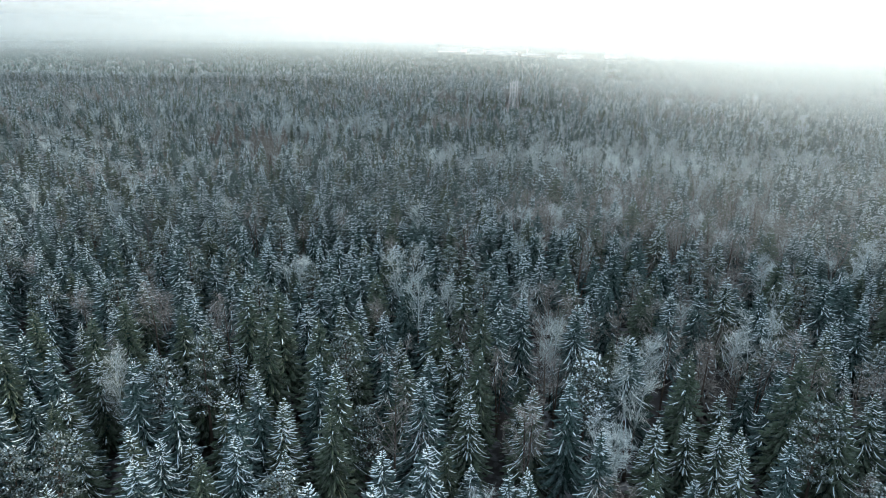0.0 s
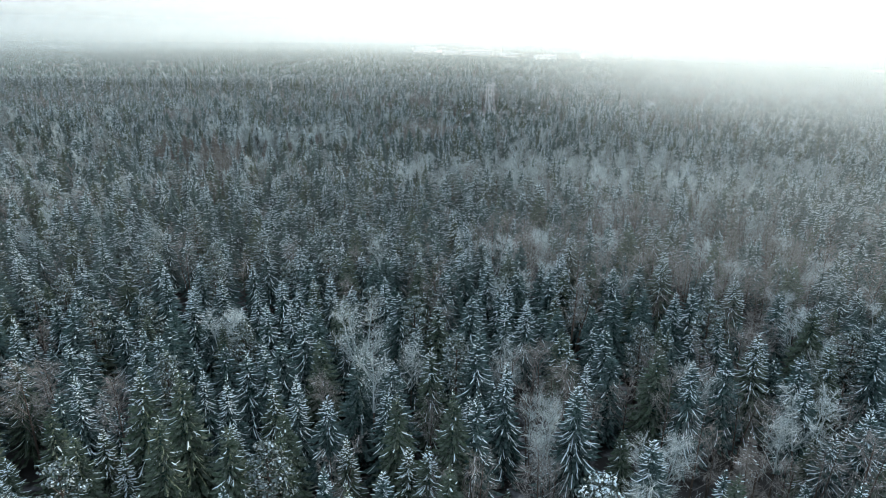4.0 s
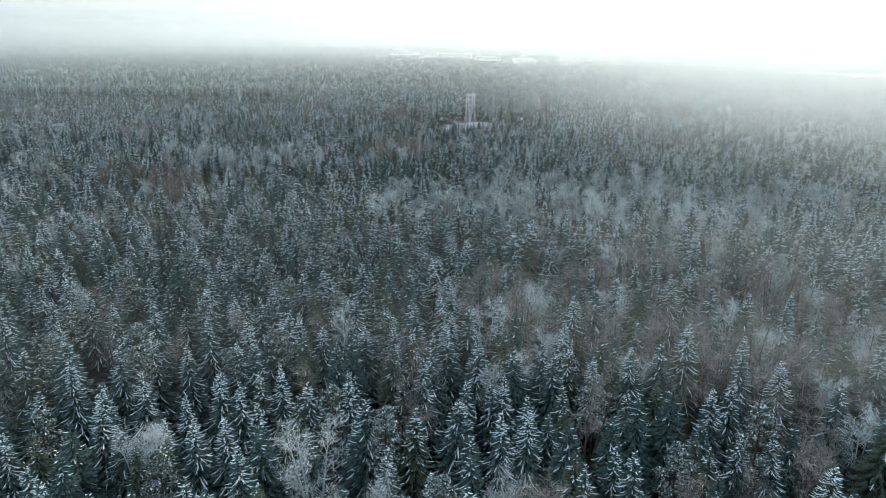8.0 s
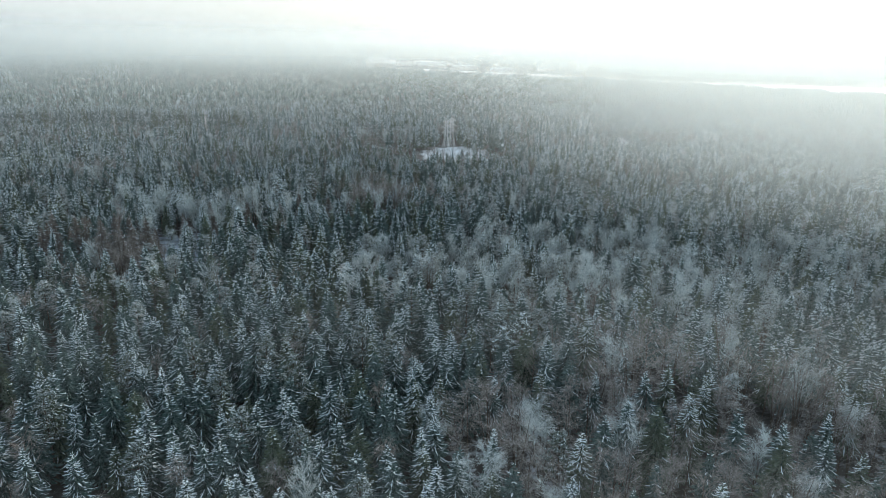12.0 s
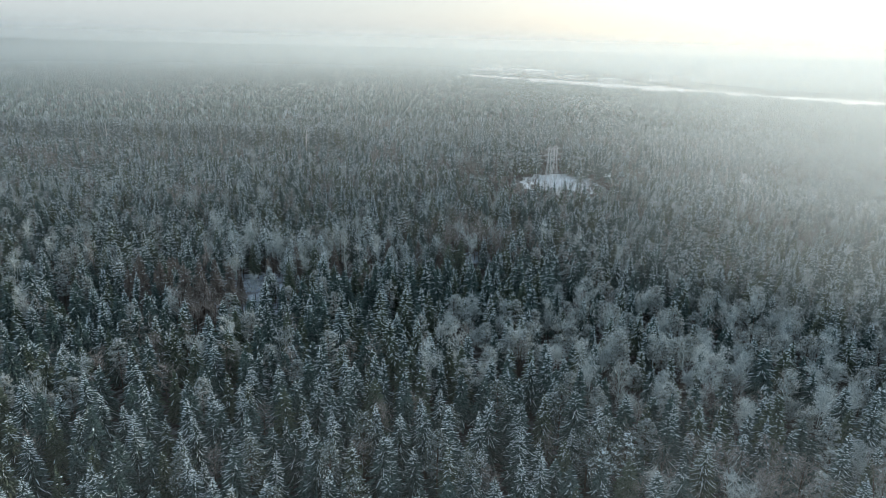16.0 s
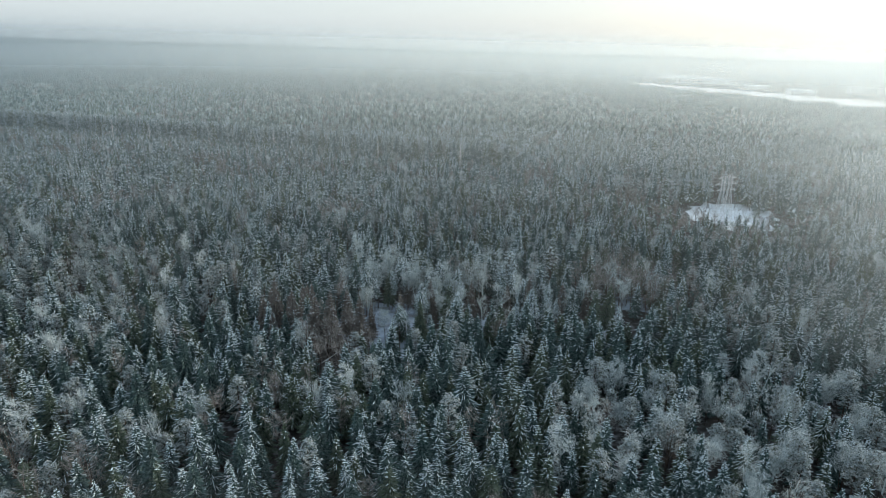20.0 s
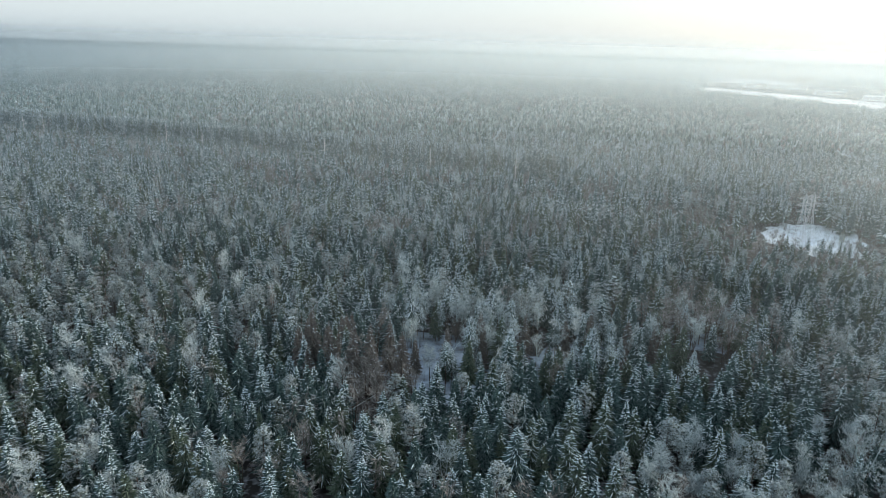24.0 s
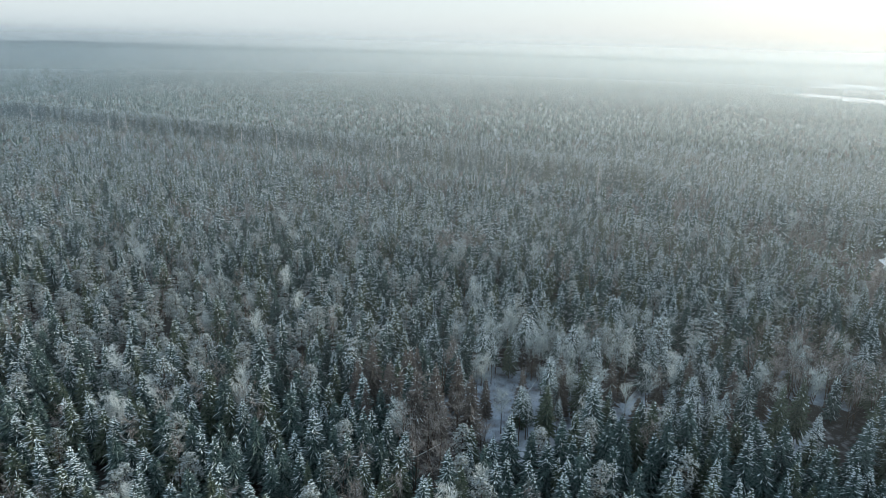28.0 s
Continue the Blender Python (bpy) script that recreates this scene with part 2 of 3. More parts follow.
def birch(rnd, x, y, h, lod, trunk, crown, slot=I_TWIG, wide=1.0):
    stems = rnd.choice((1, 1, 2, 3))
    thick = (0.022, 0.05, 0.1)[lod] if slot == I_TWIG else (0.018, 0.042, 0.12)[lod]
    limbs, twigs, subs = ((18, 11, 6), (13, 8, 3), (10, 10, 0))[lod] if slot == I_TWIG else ((24, 15, 8), (18, 14, 4), (14, 14, 0))[lod]
    for s in range(stems):
        lean = Vector((rnd.uniform(-1, 1), rnd.uniform(-1, 1), 0)) * (0.05 + 0.1 * (stems > 1)) * h
        foot, mid = Vector((x, y, -0.3)), Vector((x, y, 0.5 * h)) + lean * 0.4
        tip = Vector((x, y, h)) + lean
        tube(trunk, foot, mid, 0.011 * h / stems ** 0.4, 0.007 * h, I_BARK, (6, 3, 3)[lod])
        tube(trunk, mid, tip, 0.007 * h, 0.015, I_BARK if slot == I_TWIG else slot, (5, 3, 3)[lod])
        for k in range(max(3, limbs // (1 if stems == 1 else 2))):
            u = rnd.uniform(0.42, 0.97)
            p = mid.lerp(tip, max(0.0, (u - 0.5) * 2)) if u > 0.5 else foot.lerp(mid, u * 2)
            az = rnd.uniform(0, 6.2832)
            out = (0.22 * h * (1.15 - u) + 0.6) * rnd.uniform(0.7, 1.2) * wide
            q = p + Vector((math.cos(az) * out, math.sin(az) * out, out * rnd.uniform(0.8, 1.7)))
            if lod < 2:
                tube(crown, p, q, 0.05 if lod == 0 else 0.06, 0.012, slot, 3)
            for j in range(twigs):
                a = p.lerp(q, rnd.uniform(0.25, 1.0))
                ln = rnd.uniform(0.7, 1.7) * (1 + 0.25 * lod)
                d = Vector((math.cos(az) * 0.4 + rnd.uniform(-1, 1), math.sin(az) * 0.4 + rnd.uniform(-1, 1), rnd.uniform(-0.2, 1.3))).normalized()
                b = a + d * ln
                sliver(crown, a, b, thick, slot)
                for i in range(subs):
                    c = a.lerp(b, rnd.uniform(0.2, 0.9))
                    e = (d + Vector((rnd.uniform(-1, 1), rnd.uniform(-1, 1), rnd.uniform(-0.9, 0.7)))).normalized()
                    sliver(crown, c, c + e * ln * rnd.uniform(0.35, 0.7), thick * 0.7, slot)


def pine(rnd, x, y, h, lod, trunk, crown, snow, load=0.12):
    tube(trunk, (x, y, -0.3), (x, y, h * 0.93), 0.014 * h, 0.05, I_BARK, (7, 4, 3)[lod])
    pads, tufts = ((46, 70), (34, 42), (18, 14))[lod]
    for k in range(pads):
        u = (k + rnd.random()) / pads
        z = h * (0.48 + 0.5 * u)
        out = (0.115 * h + 0.6) * (math.sin(math.pi * min(1.0, 0.25 + 0.72 * u)) ** 0.7) * rnd.uniform(0.35, 1.05)
        az = k * 2.4 + rnd.uniform(-0.5, 0.5)
        c = Vector((x + math.cos(az) * out, y + math.sin(az) * out, z))
        if lod < 2:
            tube(crown, (x, y, z - 0.4 * out), c, 0.05, 0.02, I_BARK, 3)
        size = rnd.uniform(0.65, 1.15) * (1 + 0.15 * lod)
        for j in range(tufts):
            d = Vector((rnd.gauss(0, 1), rnd.gauss(0, 1), rnd.gauss(0.1, 0.55)))
            d.normalize()
            p = c + Vector((d.x * size, d.y * size, d.z * size * 0.5)) * rnd.uniform(0.3, 1.0)
            w = rnd.uniform(0.1, 0.22) * (0.85, 1.25, 2.3)[lod]
            t = Vector((rnd.uniform(-1, 1), rnd.uniform(-1, 1), rnd.uniform(-0.5, 0.5))).normalized()
            s = (d if lod == 0 else Vector((0.35 * d.x, 0.35 * d.y, 1.0))).cross(t).normalized()
            white = lod == 0 and d.z > 0.3 and rnd.random() < load
            (snow if white else crown).add([tuple(p - s * w), tuple(p + t * w * 0.9), tuple(p + s * w), tuple(p - t * w * 0.9 + d * 0.2 * w)],
                                           [(0, 1, 2, 3)], I_SNOW if white else I_PINE_SNOW if d.z > 0.12 and rnd.random() < 0.85 else I_PINE)


# ---- plan ----
CUT_NEAR, CUT_FAR = 567.0, 632.0      # the felled strip under the power lines runs along x
PATH = ((4, 0), (8, 52), (10, 100), (13, 124), (5, 153), (-4, 171))


def inside(x, y, cx, cy, rx, ry):
    return ((x - cx) / rx) ** 2 + ((y - cy) / ry) ** 2


def bare(x, y):
    """Where no trees stand: the tower's clearing and the snowy gaps."""
    return inside(x, y, 69, 554, 25, 36) < 1 or inside(x, y, -58, 334, 29, 20) < 1 or inside(x, y, -9, 346, 23, 24) < 1 or inside(x, y, 14, 388, 11, 9) < 1


def mix_at(x, y):
    """Which kind of wood grows here."""
    wob = noise.noise(Vector((x * 0.02, y * 0.02, 3.0)))
    if CUT_FAR < y < CUT_FAR + 21 and x < -70:
        return "edge"
    if 545 < y < CUT_NEAR and x < -70:
        return "low"
    if 28 < x < 110 and 440 < y < 545:
        return "young"
    if inside(x, y, 18, 322, 32, 24) < 1:
        return "dark"
    if inside(x, y, 95, 284, 95, 36) < 1 + 0.6 * wob:
        return "rime"
    if inside(x, y, -30, 364, 48, 14) < 1:
        return "white"
    if inside(x, y, -82, 308, 20, 11) < 1 + 0.4 * wob:
        return "larch"
    if inside(x, y, 70, 180, 55, 36) < 1 + 0.6 * wob or inside(x, y, 40, 92, 22, 12) < 1 or (520 < y < 567 and wob > -0.1):
        return "brown"
    if inside(x, y, -200, 325, 75, 45) < 1 + 0.5 * wob:
        return "pine"
    return "brown" if wob > 0.36 else "mixed" if wob > -0.05 else "spruce"


SHARE = {  # spruce, pine, brown birch, rimed birch, larch
    "spruce": (0.87, 0.06, 0.05, 0.02, 0.0), "mixed": (0.72, 0.12, 0.1, 0.05, 0.01), "brown": (0.4, 0.05, 0.46, 0.07, 0.02),
    "rime": (0.42, 0.08, 0.06, 0.44, 0.0), "white": (0.22, 0.16, 0.04, 0.26, 0.02, 0.3), "pine": (0.45, 0.4, 0.1, 0.05, 0.0), "larch": (0.45, 0.02, 0.13, 0.0, 0.4)}
SHARE["dark"] = (0.93, 0.02, 0.05, 0.0, 0.0)
SHARE["scrub"] = (0.3, 0.05, 0.2, 0.45, 0.0)
SHARE["edge"], SHARE["low"], SHARE["young"] = (0.78, 0.04, 0.04, 0.14, 0.0), (0.66, 0.06, 0.22, 0.06, 0.0), (0.6, 0.05, 0.25, 0.1, 0.0)
HEIGHT = {"dark": (15, 22), "scrub": (2, 5), "edge": (21.5, 25), "low": (18, 20.5), "young": (5, 12), "spruce": (15.5, 20), "mixed": (15, 19.5), "brown": (14, 19), "rime": (11, 18), "white": (15, 20), "pine": (14, 20), "larch": (16, 22)}


def pick(rnd, mix):
    r, k = rnd.random(), 0
    for k, p in enumerate(SHARE[mix]):
        r -= p
        if r < 0:
            break
    return k


def grow(rnd, kind, x, y, h, lod, trunk, crown, snow, load=None):
    if kind == 0:
        slot = rnd.choice((I_NEEDLE, I_NEEDLE, I_GREEN))
        spruce(rnd, x, y, h, lod, trunk, crown, snow, slot, load if load else rnd.choice((0.12, 0.3, 0.45, 0.6, 0.75) if lod < 2 else (0.35, 0.7, 0.95, 0.95)))
    elif kind == 1:
        pine(rnd, x, y, h * 0.97, lod, trunk, crown, snow)
    elif kind == 2:
        birch(rnd, x, y, h * 0.93, lod, trunk, crown)
    elif kind == 3:
        birch(rnd, x, y, h * 0.9, lod, trunk, crown, I_RIME, 0.85)
    elif kind == 4:
        spruce(rnd, x, y, h, lod, trunk, crown, snow, I_LARCH, 0.12, 0.85)
    elif kind == 6:
        pine(rnd, x, y, h * 0.85, lod, trunk, crown, snow, 0.85)
    else:
        spruce(rnd, x, y, h, lod, trunk, crown, snow, I_HEAVY, 0.85, 0.72, 0.5)


def grove(mix, seed, size, lod):
    """A square of wood in one mesh."""
    rnd = random.Random(f"{mix}{seed}{lod}")
    heap = Heap()
    n, skip = {"brown": (4, 0.1), "rime": (4, 0.1), "scrub": (4, 0.2), "edge": (5, 0.1), "dark": (5, 0.2)}.get(mix, (4, 0.26))
    for i in range(n):
        for j in range(n):
            if rnd.random() < skip:
                continue
            x, y = (i + 0.5) * size / n - size / 2 + rnd.uniform(-1.9, 1.9), (j + 0.5) * size / n - size / 2 + rnd.uniform(-1.9, 1.9)
            h = rnd.uniform(*HEIGHT[mix]) * (1.0 if mix == "edge" else rnd.choice((1.0, 1.04, 0.95, 0.84)))
            load = rnd.choice((0.35, 0.6, 0.9)) if mix == "edge" else rnd.choice((0.2, 0.3, 0.5)) if mix == "dark" else None
            grow(rnd, pick(rnd, mix), x, y, h, lod, heap, heap, heap, load)
    return heap.mesh("grove")


def far_wood(seed, size, gap, sides, tiers, mix):
    """A square of distant wood: ragged tiered spires, the lighter ones round."""
    rnd = random.Random(f"far{seed}{size}{mix}")
    heap = Heap()
    n = round(size / gap)
    for i in range(n):
        for j in range(n):
            x, y = (i + rnd.random()) * size / n - size / 2, (j + rnd.random()) * size / n - size / 2
            k = pick(rnd, mix)
            h, r = rnd.uniform(14.5, 20), gap * rnd.uniform(0.42, 0.6)
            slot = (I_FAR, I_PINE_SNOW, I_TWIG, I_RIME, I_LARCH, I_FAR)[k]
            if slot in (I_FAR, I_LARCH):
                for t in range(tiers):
                    # lowest tier in dark, snow-poor needles, which also paints shade between trees
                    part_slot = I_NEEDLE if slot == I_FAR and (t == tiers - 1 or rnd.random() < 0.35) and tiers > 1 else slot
                    top, rr = h - t * h * 0.15, r * (0.42 + 0.28 * t) if tiers > 1 else r
                    low = top - h * (0.24 if t < tiers - 1 else 0.5)
                    a0 = rnd.uniform(0, 6)
                    ring = [(x + rr * q * math.cos(a0 + s * 6.2832 / sides), y + rr * q * math.sin(a0 + s * 6.2832 / sides), max(1.0, low + rnd.uniform(-0.9, 0.9)))
                            for s in range(sides) for q in (rnd.uniform(0.7, 1.25),)]
                    heap.add([(x, y, top)] + ring, [(0, 1 + s, 1 + (s + 1) % sides) for s in range(sides)], part_slot)
            else:
                for t in range(7 * tiers):
                    d = Vector((rnd.gauss(0, 1), rnd.gauss(0, 1), rnd.gauss(0.4, 1))).normalized()
                    c = Vector((x, y, h * 0.72)) + Vector((d.x * r, d.y * r, d.z * h * 0.2))
                    w = rnd.uniform(0.5, 1.0) * (1.0 if tiers > 1 else 2.2)
                    e = Vector((rnd.uniform(-1, 1), rnd.uniform(-1, 1), 0.8)).normalized()
                    f = d.cross(e).normalized()
                    heap.add([tuple(c - f * w), tuple(c + e * w), tuple(c + f * w), tuple(c - e * w)], [(0, 1, 2, 3)], slot)
    return heap.mesh("far_wood")


def way_off(x, y):
    return min(math.hypot(x - a, y - b) for a, b in PATH)


def in_view(x, y, slack):
    """Inside the wide fan of land that the flight looks over."""
    for ox, oy, left, right in ((4, -30, -42, 46), (0, 120, -68, 46)):
        d = math.hypot(x - ox, y - oy)
        az = math.degrees(math.atan2(x - ox, y - oy))
        s = math.degrees(math.atan2(slack, max(d, 1)))
        if left - s < az < right + s and y > oy:
            return True
    return False


# ---- woods, from the nearest to the horizon ----
NEAR = (-58, 66, 48, 104)  # the stretch whose trees stand as single things
MESHES = {}
rnd = random.Random(5)
LABEL = {"spruce": "dense dark spruce wood dusted with snow", "mixed": "mixed spruce, pine and birch wood with light snow",
         "brown": "bare brown birch wood among dark spruces", "rime": "rime-white birches among snowy spruces", "white": "tall frosted white trees beside a snowy gap",
         "pine": "grey-green pines with snow on their pads", "larch": "bare brown larches between dark spruces", "edge": "wall of tall dark spruces along the felled strip",
         "low": "low brown birches and young spruces along the felled strip", "young": "young spruces and birches before the clearing", "dark": "dark spruce wood with little snow", "scrub": "low leafless scrub in the snowy felled strip"}


def wood(mix, x, y, size, lod, variants):
    key = (mix, size, lod, rnd.randrange(variants))
    if key not in MESHES:
        MESHES[key] = grove(mix, key[3], size, lod)
    ob = new("grove", MESHES[key])
    ob.matrix_world = pose(x, y, 0, 0, 0, 90 * rnd.randrange(4) + rnd.uniform(-12, 12))
    tagged(ob, LABEL[mix], "trees", "woods", "stuff")


def distant(x, y, size, gap, sides, tiers, mix):
    key = (size, rnd.randrange(4), mix)
    if key not in MESHES:
        MESHES[key] = far_wood(key[1], size, gap, sides, tiers, mix)
    ob = new("distant_wood", MESHES[key])
    ob.matrix_world = pose(x, y, rise_of(x, y), 0, 0, rnd.uniform(0, 360) if size < 100 else 90 * rnd.randrange(4))
    tagged(ob, "far snowy conifer forest fading into winter haze", "forest", "far woods", "stuff")


FIELDS = ((-440, 3330, 330, 170), (-720, 2060, 60, 90), (-2800, 2750, 420, 190), (60, 2420, 130, 120), (-370, 2860, 170, 120), (-200, 3150, 160, 130))


def wood_edge(x):
    return 1600 - 0.85 * x if x < 700 else 1005 - 0.3 * (x - 700)


def town(x, y):
    """The open land beyond the wood's edge."""
    return x > -60 and y > wood_edge(x)


def field(x, y):
    """Open snow: the strip along the wood's edge, the town's land and far fields."""
    if town(x, y):
        return not town(x - 330, y - 330) or noise.noise(Vector((x * 0.003, y * 0.005, 20))) > -0.12
    return any(inside(x, y, *f) < 1 for f in FIELDS)


def rise_of(x, y):
    """Low hills on the horizon."""
    d = math.hypot(x, y)
    az = math.degrees(math.atan2(x, y))
    return 16 * max(0.0, (d - 2000) / 2800) ** 1.5 + max(0.0, (d - 3400) / 1200) * (5 * math.exp(-((az - 3) / 7) ** 2))


# ---- ground ----
def ground_sheet():
    heap = Heap()
    n = 80
    xs = [math.copysign(abs(u) ** 1.6, u) * 4900 for u in (2 * i / n - 1 for i in range(n + 1))]
    vs = [(x, y + 100, rise_of(x, y + 100)) for y in xs for x in xs]
    fs = [(j * (n + 1) + i, j * (n + 1) + i + 1, (j + 1) * (n + 1) + i + 1, (j + 1) * (n + 1) + i) for j in range(n) for i in range(n)]
    heap.add(vs, fs, 0)
    return heap.mesh("ground", [GROUND])


tagged(new("ground", ground_sheet()), "forest floor with patchy snow, litter darkened for shade under trees", "ground", kind="structure")


# gap snow: dim blue tones carry the shade of the trees around
SHADED_SNOW, on, ol = material("shaded_snow", 0.75)
tone = mixed(on, ol, noise_fac(on, ol, 0.25, 0.35, 0.7, 6.0), (0.36, 0.46, 0.58), (0.1, 0.105, 0.115))
ol.new(mixed(on, ol, noise_fac(on, ol, 0.09, 0.48, 0.72, 5.0), tone, (0.5, 0.6, 0.72)), on["Principled BSDF"].inputs["Base Color"])


FIELD_SNOW, fn, fl = material("field_snow", 0.6)
fl.new(mixed(fn, fl, noise_fac(fn, fl, 0.01, 0.4, 0.65, 5.0), (0.7, 0.73, 0.76), (0.5, 0.53, 0.56)), fn["Principled BSDF"].inputs["Base Color"])


# brighter copy of the snow for the tower's clearing
PALE_SNOW, kn, kl = material("pale_snow", 0.7)
tone = mixed(kn, kl, noise_fac(kn, kl, 0.3, 0.5, 0.72, 6.0), (0.62, 0.71, 0.8), (0.26, 0.28, 0.3))
kl.new(mixed(kn, kl, noise_fac(kn, kl, 0.06, 0.4, 0.7, 4.0), tone, (0.7, 0.79, 0.87)), kn["Principled BSDF"].inputs["Base Color"])


def snow_patch(cx, cy, rx, ry, z, label):
    """Open snow with a ragged rim and low drifts."""
    heap = Heap()
    n = 48
    vs = [(0, 0, 0.25)]
    for q in (0.35, 0.7, 1.0):
        for k in range(n):
            a = 6.2832 * k / n
            r = q * (1 + 0.4 * noise.noise(Vector((cx * 0.1 + 3 * math.cos(a), cy * 0.1 + 3 * math.sin(a), 4))))
            vs.append((rx * r * math.cos(a), ry * r * math.sin(a), 0.22 - 0.2 * q + 0.12 * noise.noise(Vector((k, q * 9, cx)))))
    fs = [(0, 1 + k, 1 + (k + 1) % n) for k in range(n)]
    for ring in (0, 1):
        b = 1 + ring * n
        fs += [(b + k, b + n + k, b + n + (k + 1) % n, b + (k + 1) % n) for k in range(n)]
    heap.add(vs, fs, 0)
    ob = new("snow_field", heap.mesh("snow_field", [(PALE_SNOW if cy > 500 else SHADED_SNOW) if rx < 60 else FIELD_SNOW]))
    ob.location = (cx, cy, z)
    tagged(ob, label, "snow", kind="structure")


for spot in ((70, 556, 24, 35), (-58, 334, 31, 22), (-9, 346, 25, 26), (14, 388, 12, 10)):
    snow_patch(*spot, 0.1, "snow in a small forest clearing with dry stalks")
for spot in FIELDS:
    snow_patch(spot[0], spot[1], spot[2] * 1.2, spot[3] * 1.2, rise_of(spot[0], spot[1]) + 0.6, "wide snow-covered field among far woods")
for k in range(9):
    u = k / 8
    snow_patch(740 * u - 40, wood_edge(740 * u - 40) + 235, 110, 165, 0.4, "open snowy strip along the edge of the wood")
for k in range(5):
    snow_patch(790 + 150 * k, wood_edge(790 + 150 * k) + 225, 130, 160, 0.4, "open snowy strip along the edge of the wood")

for sx in range(-32, 32):
    for sy in range(-3, 32):
        y0 = CUT_FAR + 60 * (sy - 10) if sy >= 10 else CUT_NEAR - 60 * (10 - sy)
        cx, cy = sx * 60 + 30, y0 + 30
        off = way_off(cx, cy)
        if not (in_view(cx, cy, 60) or off < 130) or off > 1700:
            continue
        if off < 640 or (off < 950 and sy in (9, 10)):
            n, lod = 3, 1 if off < 330 and in_view(cx, cy, 45) else 2
            size = 60 / n
            for i in range(n):
                for j in range(n):
                    x, y = sx * 60 + (i + 0.5) * size, y0 + (j + 0.5) * size
                    if bare(x, y) or (NEAR[0] < x < NEAR[1] and NEAR[2] < y < NEAR[3]):
                        continue
                    mix = mix_at(x, y)
                    close = way_off(x, y) < 75 or (way_off(x, y) < 95 and y < 180)
                    wood(mix, x, y, size, 0 if close else 1 if mix == "edge" else lod, 2 if close else 5 if mix in ("spruce", "mixed") else 3)
        elif not field(cx, cy):
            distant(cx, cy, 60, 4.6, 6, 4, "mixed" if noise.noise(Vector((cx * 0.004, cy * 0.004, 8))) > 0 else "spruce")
for k in range(-46, 24):  # the felled strip, and the wood that closes it beyond the towers
    for j in range(3):
        x, y = k * 20 + 10, CUT_NEAR + 11 + 20 * j
        if in_view(x, y, 60) and not bare(x, y):
            wood(("low" if j == 0 else "scrub") if x < -70 else ("brown", "mixed", "spruce")[k % 3], x, y, 20, 2, 3)
for sx in range(-16, 16):
    for sy in range(-1, 17):
        cx, cy = sx * 300 + 150, sy * 300 + 150
        off = way_off(cx, cy)
        if in_view(cx, cy, 200) and 1700 <= off + 100 and off < 4350 and not field(cx, cy):
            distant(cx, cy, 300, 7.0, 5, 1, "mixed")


# ---- single trees near the start of the flight ----
KINDS = (("spruce_tree", "tall dark green spruce with snow along its drooping boughs", "spruce"), ("pine_tree", "grey-green pine with a clumpy snow-dusted crown", "pine"),
         ("birch_tree", "bare brown birch with fine leafless twigs", "birch"), ("rimed_birch", "bare birch white with rime", "birch"),
         ("larch_tree", "thin brown bare larch", "larch"), ("slender_spruce", "slender frosted spruce with a long bare trunk", "spruce"),
         ("snowy_pine", "broad pine with thick white snow on its pads", "pine"))
MODELS = {}


def model(kind, v):
    if (kind, v) not in MODELS:
        r = random.Random(f"model{kind}{v}")
        trunk, crown, snow = Heap(), Heap(), Heap()
        grow(r, kind, 0, 0, (19.0, 21.0, 17.5, 20.0, 16.5, 22.0)[v % 6], 0, trunk, crown, snow)
        MODELS[kind, v] = [(n, hp.mesh(n)) for n, hp in (("trunk", trunk), ("crown", crown), ("snow_load", snow)) if hp.f]
    return MODELS[kind, v]


def tree(kind, v, x, y, turn, size):
    name, label, cat = KINDS[kind]
    top = new(name)
    top.matrix_world = pose(x, y, 0, 0, 0, turn) @ Matrix.Scale(size, 4)
    for n, me in model(kind, v):
        p = new(n, me)
        p.parent = top
        if n == "snow_load":
            tagged(p, "white snow on the upper sides", kind="stuff")
    return tagged(top, label, cat, "trees of the near wood")


# trees that stand out in the wood, by kind
STAND_OUT = {
    1: ((-43, 66), (-38, 66), (-9, 91), (25, 84), (50, 71), (-5, 78), (-28, 86), (-3, 181), (-18, 156), (-34, 160), (-41, 142), (7, 169), (3, 194), (56, 131), (-6, 202),
        (13, 212), (7, 165), (-13, 185), (40, 178), (40, 223), (-11, 161), (19, 241), (-9, 228), (-17, 391), (-112, 319), (-139, 308), (-103, 317), (-136, 248), (-81, 271)),
    2: ((10, 93), (-1, 74), (14, 95), (54, 94), (43, 89), (-31, 107), (-45, 117), (12, 149), (56, 90), (-45, 111), (11, 146), (61, 153), (53, 199), (63, 196), (-43, 171),
        (34, 136), (30, 187), (30, 180), (57, 191), (89, 215), (90, 189), (26, 273), (-115, 283), (-127, 270), (-108, 297)),
    3: ((1, 112), (-24, 138), (53, 101), (89, 134), (29, 155), (25, 72), (-42, 89), (6, 124), (58, 104), (69, 120), (-26, 136), (23, 151), (-2, 128), (-57, 191), (23, 302),
        (-1, 167), (25, 170), (41, 264), (68, 269), (105, 293), (126, 308), (49, 306), (54, 279), (41, 251), (84, 304), (102, 308), (72, 261), (74, 244), (-129, 271),
        (-80, 354), (-62, 352), (-49, 353), (-33, 369), (-36, 352), (-24, 353), (-19, 373), (-73, 356)),
    4: ((-89, 298), (-85, 303), (-78, 304), (-75, 309), (-66, 311), (-88, 316), (-96, 312), (-73, 307), (-83, 305), (-50, 334)),
    6: ((38, 218), (43, 221), (-17, 388), (-103, 312), (-142, 282), (25, 84), (-30, 370))}
